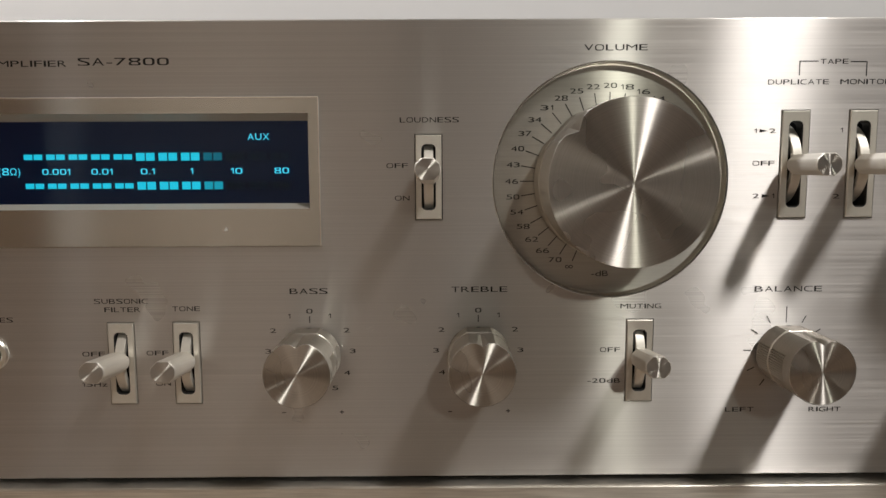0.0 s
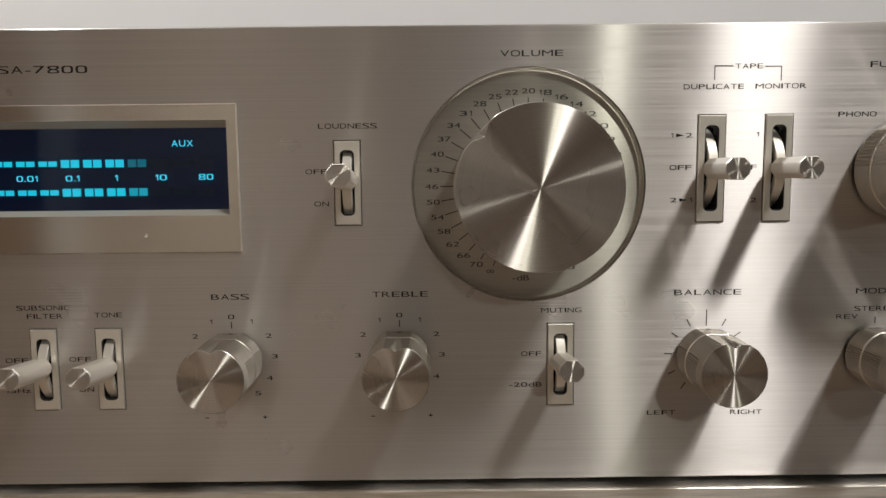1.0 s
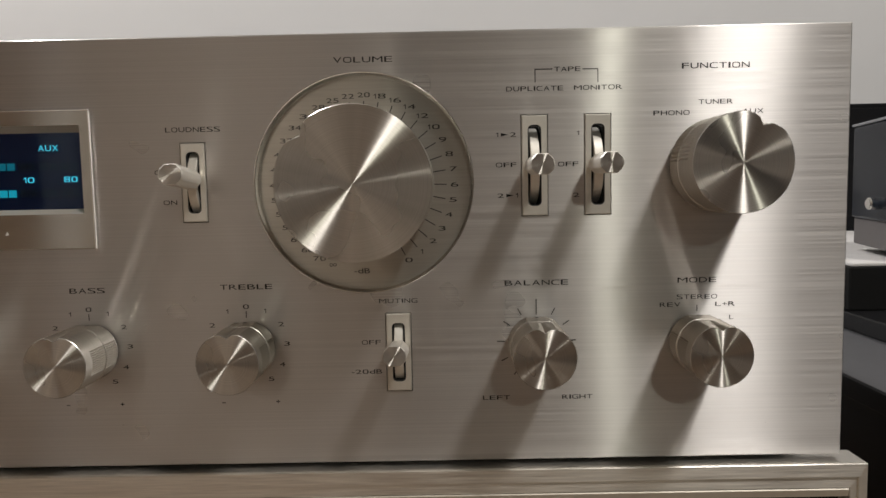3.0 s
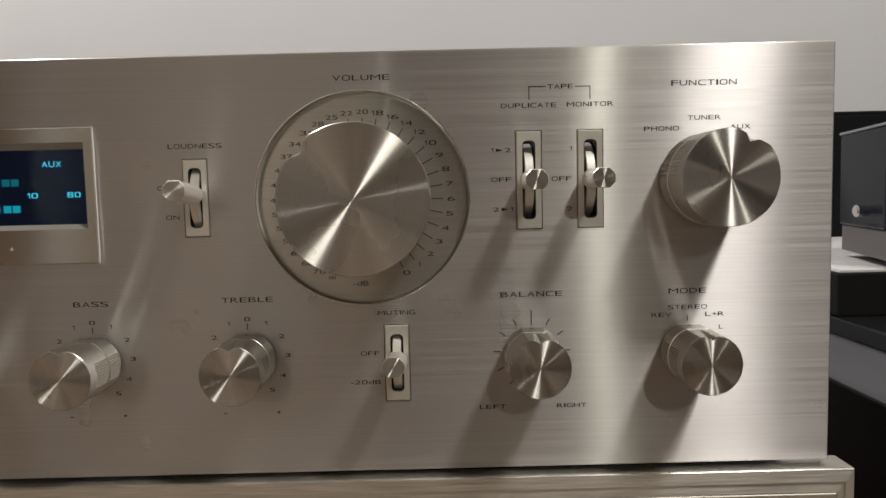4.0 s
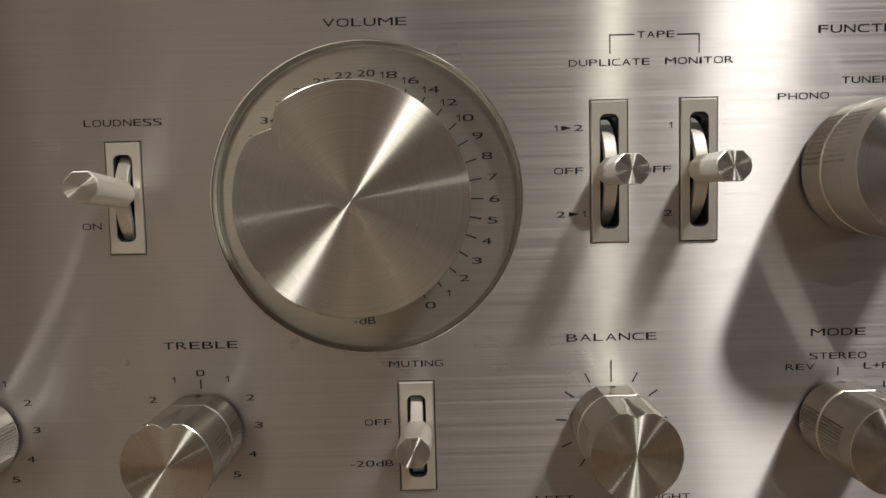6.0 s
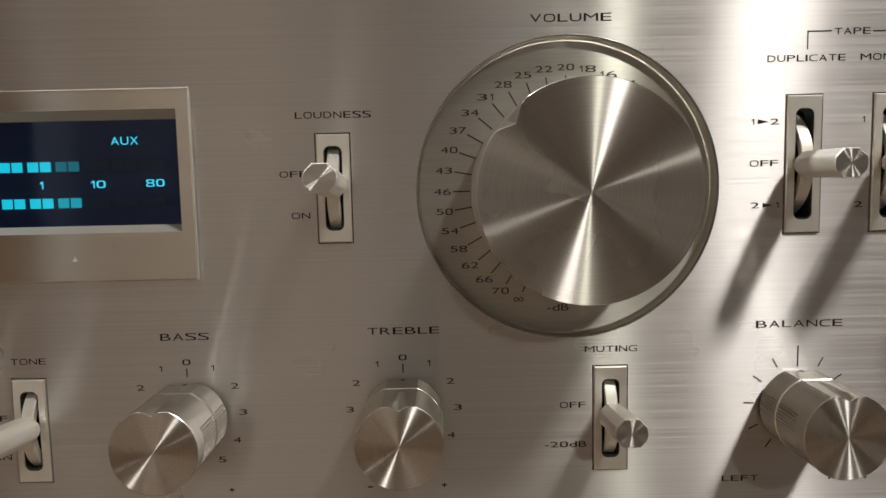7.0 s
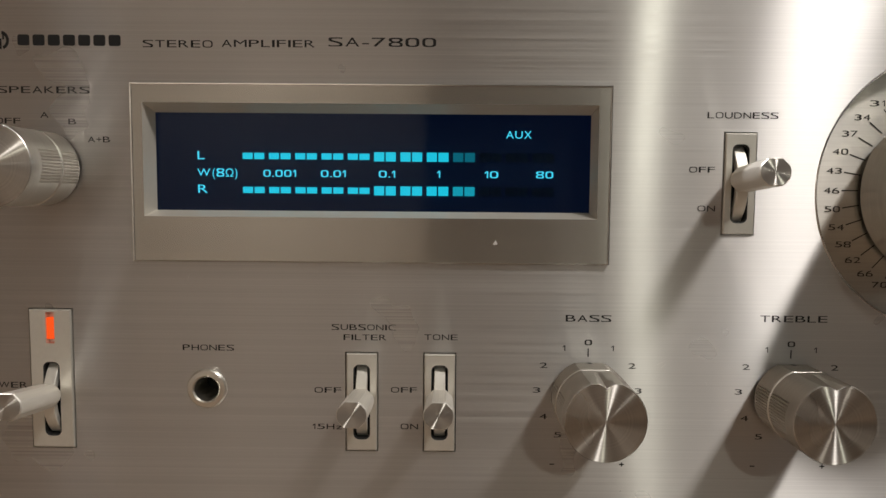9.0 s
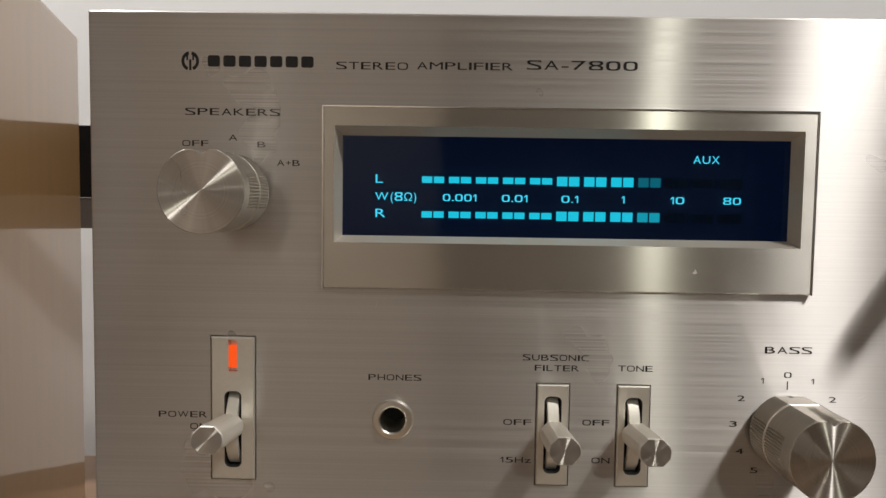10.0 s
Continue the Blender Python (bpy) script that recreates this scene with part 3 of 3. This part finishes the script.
def display():
    """The framed meter window: bezel, sloping reveals, dark glass, lit segments."""
    bx0, bx1, bz0, bz1 = -152.7, -33.1, 75.2, 119.6
    ix0, ix1, iz0, iz1 = -149.9, -36.2, 86.6, 114.9
    gx0, gx1, gz0, gz1 = -148.6, -37.2, 88.1, 113.0
    bm = bmesh.new()
    loops = [ring_of(bm, rect(*b), y) for b, y in (
        ((bx0, bx1, bz0, bz1), 4.8), ((bx0, bx1, bz0, bz1), -0.7), ((bx0 + 0.35, bx1 - 0.35, bz0 + 0.35, bz1 - 0.35), -1.1),
        ((ix0, ix1, iz0, iz1), -1.1))]
    for a, b in zip(loops, loops[1:]):
        bridge(bm, a, b)
    frame_ = part("display_frame", bm, BEZEL, amp, "raised silver frame round the meter window")
    bm = bmesh.new()
    loops = [ring_of(bm, rect(*b), y) for b, y in (((ix0, ix1, iz0, iz1), -1.1), ((gx0, gx1, gz0, gz1), 4.0))]
    bridge(bm, *loops)
    part("reveal", bm, REVEAL, frame_, "pale sloping reveal")
    for x0, x1, z0, z1 in ((bx0 - 0.2, bx1 + 0.2, bz1 - 0.3, bz1 + 0.15), (bx0 - 0.2, bx0 + 0.25, bz0, bz1 - 0.35), (bx1 - 0.25, bx1 + 0.2, bz0, bz1 - 0.35)):
        part("trim", box(x0, x1, -1.3, -0.3, z0, z1, 0.08), EDGE, frame_, "thin bright trim line")
    deep, near = 13.4, 1.0514  # the lit segments lie well behind the glass

    def px(x):
        return -73.64 + (x + 73.64) * near

    def pz(z):
        return 92.46 + (z - 92.46) * near

    bm = bmesh.new()
    loops = [ring_of(bm, rect(*b), y) for b, y in (((gx0, gx1, gz0, gz1), 4.05), ((gx0 - 6, gx1 + 6, gz0 - 4, gz1 + 4), 4.3), ((gx0 - 6, gx1 + 6, gz0 - 4, gz1 + 4), 14.0))]
    bridge(bm, loops[0], loops[1])
    bridge(bm, loops[1], loops[2])
    bm.faces.new(loops[2])
    glass = part("display_window", bm, GLASS, amp, "dark blue glass meter window with cyan segments")
    part("pane", box(gx0 - 0.2, gx1 + 0.2, 4.06, 4.2, gz0 - 0.2, gz1 + 0.2), PANE, glass, "dark tinted glass pane")
    y = deep
    for row, ninth in ((102.1, CYANDIM), (93.4, CYANHALF)):
        for g in range(12):
            tall = 1.6 if g < 5 else 2.35
            for s in range(2):
                x = -126.4 + g * 6.76 + s * 2.98
                film(rect(0, 2.6 * near, -tall / 2 * near, tall / 2 * near), glass, "segment", (px(x), pz(row)), y, CYAN if g < 8 else ninth if g == 8 else UNLIT)
    tags = [("L", -138.0, -136.2, 102.2, 2.1), ("R", -138.0, -135.5, 93.6, 2.1), ("W", -138.1, -134.8, 97.8, 1.9), ("(8\u03a9)", -134.2, -127.8, 97.8, 2.1),
            ("0.001", -121.1, -112.7, 97.7, 1.75), ("0.01", -106.3, -99.9, 97.7, 1.75), ("0.1", -91.4, -87.2, 97.7, 1.75), ("1", -76.4, -75.6, 97.75, 1.75),
            ("10", -64.2, -60.7, 97.75, 1.75), ("80", -51.0, -46.6, 97.8, 1.75), ("AUX", -58.8, -52.3, 107.95, 1.9)]
    for s, a, b, cz, tall in tags:
        words(s, px(a), px(b), pz(cz), tall * near, glass, y, CYANTEXT, "meter_text")
    return frame_


bezel = display()
bm = bmesh.new()
bm.faces.new([bm.verts.new((px, 0, pz)) for px, pz in ((-0.15, -0.6), (0.6, -0.4), (0.35, 0.15), (0.1, 0.75), (-0.2, 0.15), (-0.7, -0.35))])
part("chip", bm, DUST, bezel, "small pale chip in the frame", (-61.6, -1.13, 80.6))

# printed writing on the panel
TEXTS = [
    ("STEREO", -149.7, -132.3, 129.4, 2.1), ("AMPLIFIER", -130.1, -106.9, 129.6, 2.1), ("SA-7800", -103.5, -76.8, 130.1, 2.6),
    ("SPEAKERS", -186.5, -163.3, 117.9, 2.0), ("OFF", -187.3, -180.9, 110.2, 1.7), ("A", -175.9, -173.8, 111.7, 1.7), ("B", -168.9, -166.9, 110.1, 1.7), ("A+B", -164.1, -158.5, 105.7, 1.7),
    ("POWER", -193.8, -181.6, 42.8, 1.8), ("ON", -185.9, -181.6, 39.8, 1.8), ("PHONES", -141.3, -128.1, 53.0, 1.75),
    ("SUBSONIC", -103.0, -86.6, 58.6, 1.75), ("FILTER", -100.0, -89.0, 56.0, 1.75), ("TONE", -79.3, -70.8, 56.2, 1.75),
    ("OFF", -107.5, -100.6, 42.2, 1.7), ("15Hz", -108.1, -100.4, 32.6, 1.7), ("OFF", -87.8, -81.1, 42.4, 1.7), ("ON", -85.3, -80.8, 32.8, 1.7),
    ("LOUDNESS", -9.1, 8.5, 112.8, 1.8), ("OFF", -13.2, -6.8, 99.3, 1.7), ("ON", -10.8, -6.4, 89.6, 1.7),
    ("VOLUME", 45.5, 64.2, 133.6, 2.1), ("BASS", -43.3, -31.7, 61.4, 2.0), ("TREBLE", 6.1, 23.2, 61.7, 2.0), ("MUTING", 57.9, 70.4, 56.2, 1.75),
    ("OFF", 51.9, 58.1, 42.6, 1.7), ("-20dB", 48.2, 58.3, 32.8, 1.7),
    ("TAPE", 115.5, 123.8, 129.3, 1.75), ("DUPLICATE", 100.2, 118.3, 123.4, 1.75), ("MONITOR", 121.7, 137.0, 123.4, 1.75),
    ("1", 96.8, 97.5, 109.1, 1.6), ("2", 101.2, 103.2, 109.1, 1.6), ("OFF", 96.6, 103.2, 99.5, 1.7), ("2", 97.0, 99.0, 89.7, 1.6), ("1", 102.9, 103.6, 89.7, 1.6),
    ("1", 122.6, 123.3, 109.2, 1.6), ("OFF", 116.5, 123.0, 99.4, 1.7), ("2", 121.3, 123.3, 89.5, 1.6),
    ("FUNCTION", 155.8, 177.2, 129.5, 2.1), ("TUNER", 161.2, 172.1, 118.2, 1.75), ("PHONO", 146.9, 158.4, 114.9, 1.75), ("AUX", 175.2, 181.8, 115.0, 1.75),
    ("MODE", 155.0, 167.6, 61.2, 2.0), ("STEREO", 154.8, 167.9, 55.7, 1.75), ("REV", 149.3, 156.0, 53.2, 1.7), ("L+R", 167.3, 173.7, 53.2, 1.7), ("L", 171.9, 173.3, 48.8, 1.7),
    ("BALANCE", 98.9, 119.6, 61.3, 2.0), ("LEFT", 91.3, 100.2, 23.3, 1.7), ("RIGHT", 117.4, 127.4, 23.2, 1.7),
]
for s, a, b, cz, tall in TEXTS:
    words(s, a, b, cz, tall * 0.84, panel)

for kx in (-37.4, 14.3):
    for s, dx, cz in (("0", 0, 55.2), ("1", -6.2, 53.7), ("1", 6.2, 53.7), ("2", -11.3, 49.2), ("2", 11.3, 49.2), ("3", -13.0, 42.7), ("3", 13.0, 42.7),
                      ("4", -11.2, 35.8), ("4", 11.2, 35.8), ("5", -7.4, 31.0), ("5", 7.4, 31.0)):
        w = 0.75 if s == "1" else 1.9
        words(s, kx + dx - w / 2, kx + dx + w / 2, cz, 1.4, panel, name="numeral")
    film(bar(1.2, 0.3), panel, "minus_mark", (kx - 8.7, 23.2))
    film(bar(1.3, 0.3), panel, "plus_mark", (kx + 9.3, 23.3))
    film(bar(0.3, 1.1), panel, "plus_mark", (kx + 9.3, 23.3), -0.06)
    film(bar(0.3, 2.2), panel, "tick_mark", (kx, 52.6))

# balance ticks, fanned round the knob
for deg in (90, 62, 118, 34, 146, 3, 177, -27, 207, -55, 235):
    a = radians(deg)
    r0, r1 = (9.3, 14.4) if deg == 90 else (10.4, 12.9)
    tick = film(bar(r1 - r0, 0.32), panel, "tick_mark", (109.1 + (r0 + r1) / 2 * math.cos(a), 41.5 + (r0 + r1) / 2 * math.sin(a)))
    tick.rotation_euler = (0, -a, 0)
film(bar(0.3, 2.0), panel, "tick_mark", (161.4, 52.0))
# bracket over the two tape switches and the small arrows
film(bar(5.6, 0.28), panel, "bracket_line", (112.1, 129.4))
film(bar(5.0, 0.28), panel, "bracket_line", (126.9, 129.2))
film(bar(0.28, 4.2), panel, "bracket_line", (109.4, 127.4))
film(bar(0.28, 4.2), panel, "bracket_line", (129.3, 127.1))
film([(-1.2, 0.55), (-1.2, -0.55), (1.2, 0)], panel, "arrow_mark", (99.5, 109.1))
film([(-1.2, 0.55), (-1.2, -0.55), (1.2, 0)], panel, "arrow_mark", (101.0, 89.7))

# maker's mark: a plain emblem and a row of plain blocks
bm = bmesh.new()
for a0, a1 in ((100, 250), (-70, 80)):
    rim = [[bm.verts.new((q * 0.92 * math.cos(radians(a0 + (a1 - a0) * k / 14)), 0, q * math.sin(radians(a0 + (a1 - a0) * k / 14)))) for k in range(15)] for q in (1.55, 2.35)]
    for k in range(14):
        bm.faces.new((rim[0][k], rim[0][k + 1], rim[1][k + 1], rim[1][k]))
for px0, px1, pz0, pz1 in ((-0.28, 0.28, -2.2, 0.4), (-0.95, -0.5, 0.2, 1.6), (0.5, 0.95, 0.2, 1.6)):
    bm.faces.new(ring_of(bm, rect(px0, px1, pz0, pz1), 0))
part("emblem", bm, INK, panel, "plain dark emblem", (-185.2, -0.05, 130.0))
for k in range(7):
    x = -181.1 + k * 3.79
    film(rounded(0, 0, 3.0, 2.7, 0.5, 3), panel, "block_mark", (x + 1.65, 130.1))

# ---- loudspeaker cabinet, varnished wood, turned a little ----
cab = tagged(new("loudspeaker"), "glossy varnished light-brown wooden loudspeaker cabinet beside the amplifier", "loudspeaker")
cab.location = (-0.4067, 0.372, 0.0)
cab.rotation_euler = (0, 0, radians(17))
part("cabinet", box(-230, 0, -330, 0, 0.5, 379, 2.5), CABINETWOOD, cab)
part("baffle", box(-222, -8, -337, -330.3, 10, 369, 1.5), BLACKCASE, cab, "black front baffle")

# ---- black box against the wall, left of the amplifier ----
rack = tagged(new("wall_box"), "black box with a grey lower edge behind the amplifier", "wall box")
part("body", box(-640, -212, 440, 500, 258, 320, 1), BLACKCASE, rack)
part("lower_edge", box(-640, -212, 442, 500, 231, 257.6, 1), GREYPLASTIC, rack, "grey lower edge")
part("bracket", box(-330, -300, 500.2, 850, 250, 290), BLACKCASE, rack)

# ---- black stand, turntable and black box on the other side ----
stand = tagged(new("hifi_stand"), "black stand beside the amplifier, its lit top painted dark grey", "stand")
stand.location = (0.318, 0.154, 0)
part("top", box(0, 520, -120, 560, 122, 134.6, 1.5), BLACKCASE, stand)
# grey of this sheet stands for light on the black top
part("lit_top_sheet", box(2, 518, -118, 558, 134.62, 135, 0.1), GREYTOP, stand, "thin grey sheet, the light on the top put into its colour")
part("side", box(4, 24, -116, 556, -600, 121.6), BLACKCASE, stand)
part("side", box(496, 516, -116, 556, -600, 121.6), BLACKCASE, stand)
part("front", box(24.4, 495.6, -116, -96, -600, 121.6), BLACKCASE, stand)

deck = tagged(new("turntable"), "dark grey turntable with a smoked dust cover on the stand", "turntable")
deck.location = (0.385, 0.325, 0.135)
part("base_board", box(7, 452, -125, 380, 0.5, 14, 1.2), BOARD, deck, "black board under the plinth")
part("plinth", box(10, 440, 0, 360, 14.2, 49, 1.5), PLINTH, deck)
# pale colour also carries the light that falls on the deck
part("deck_top", box(12, 438, 1.5, 358, 49.2, 51.8, 0.8), PLINTHTOP, deck, "pale deck top, the light on it put into its colour")


def turned_box(x0, x1, y0, y1, z0, z1, bevel):
    """A box swung about the cover's rear corner."""
    bm = box(x0, x1, y0, y1, z0, z1, bevel)
    bmesh.ops.rotate(bm, verts=bm.verts, cent=(0, 0, 0), matrix=Matrix.Rotation(radians(-14), 3, "Z"))
    bmesh.ops.translate(bm, verts=bm.verts, vec=(74, 109, 0))
    return bm


part("cover_foot", turned_box(20, 300, -90, -10, 51.9, 58, 0.5), BLACKCASE, deck)
part("cover_base", turned_box(0, 330, -115, 0, 58.2, 82, 1), GREYPLASTIC, deck, "dark grey lower rim")
cover = part("dust_cover", turned_box(-2, 332, -117, 2, 82.2, 165, 2), SMOKED, deck, "smoked bluish acrylic dust cover")
part("cover_lip", turned_box(-3, 333, -118, 3, 165.1, 167.5, 0.6), COVERLIP, cover, "pale upper edge")
part("arm_post", box(6 + 14, 27, 136, 143, 52, 78, 1), PLINTHTOP, deck, "small white post")
part("arm", box(20, 46, 136, 143, 78.2, 82, 1), PLINTHTOP, deck, "small white arm")
bm = bmesh.new()
bmesh.ops.create_cone(bm, cap_ends=True, segments=24, radius1=5, radius2=5, depth=12, matrix=Matrix.Rotation(radians(90), 4, "Y"))
bmesh.ops.bevel(bm, geom=[e for e in bm.edges if len(e.link_faces) == 2 and e.calc_face_angle() > 1.0], offset=1.2, segments=2, affect="EDGES")
part("knob", bm, EDGE, deck, "small silver knob", (49, 36, 97))
backbox = tagged(new("black_cabinet"), "plain black cabinet behind the turntable", "cabinet")
part("body", box(470, 900, 680, 760, 135, 347, 2), BLACKCASE, backbox)
part("front", box(476, 894, 676, 679.6, 141, 341, 1), BLACKCASE, backbox)

# ---- dust and tiny nicks on the amplifier's front ----
rng = random.Random(7)
bm = bmesh.new()
for k in range(15):
    x, z, r = rng.uniform(-205, 205), rng.uniform(6, 139), rng.uniform(0.07, 0.2)
    if (x - DIAL[0]) ** 2 + (z - DIAL[1]) ** 2 < 37 ** 2 or (-153 < x < -33 and 75 < z < 120):
        continue
    a0 = rng.uniform(0, 6)
    bm.faces.new([bm.verts.new((x + r * rng.uniform(0.5, 1.2) * math.cos(a0 + j * 1.257), -0.04, z + r * rng.uniform(0.5, 1.2) * math.sin(a0 + j * 1.257))) for j in range(5)])
for x, z, turn, length in ((-19, 50, 24, 3.2), (-18.2, 49.2, 40, 2.2), (-7, 45, 110, 1.6), (-139.5, 71, 75, 2.4), (-1.5, 38, 15, 1.3), (87, 20, 160, 1.8), (-62, 22, 35, 1.5)):
    a = radians(turn)
    dx, dz, nx, nz = math.cos(a) * length / 2, math.sin(a) * length / 2, -math.sin(a) * 0.05, math.cos(a) * 0.05
    bm.faces.new([bm.verts.new((x + i, -0.04, z + j)) for i, j in ((-dx, -dz), (nx * 2, nz * 2 - 0.1), (dx, dz), (-nx, -nz - 0.1))])
tagged(part("dust_specks", bm, DUST, panel, "pale dust specks"), kind="stuff")
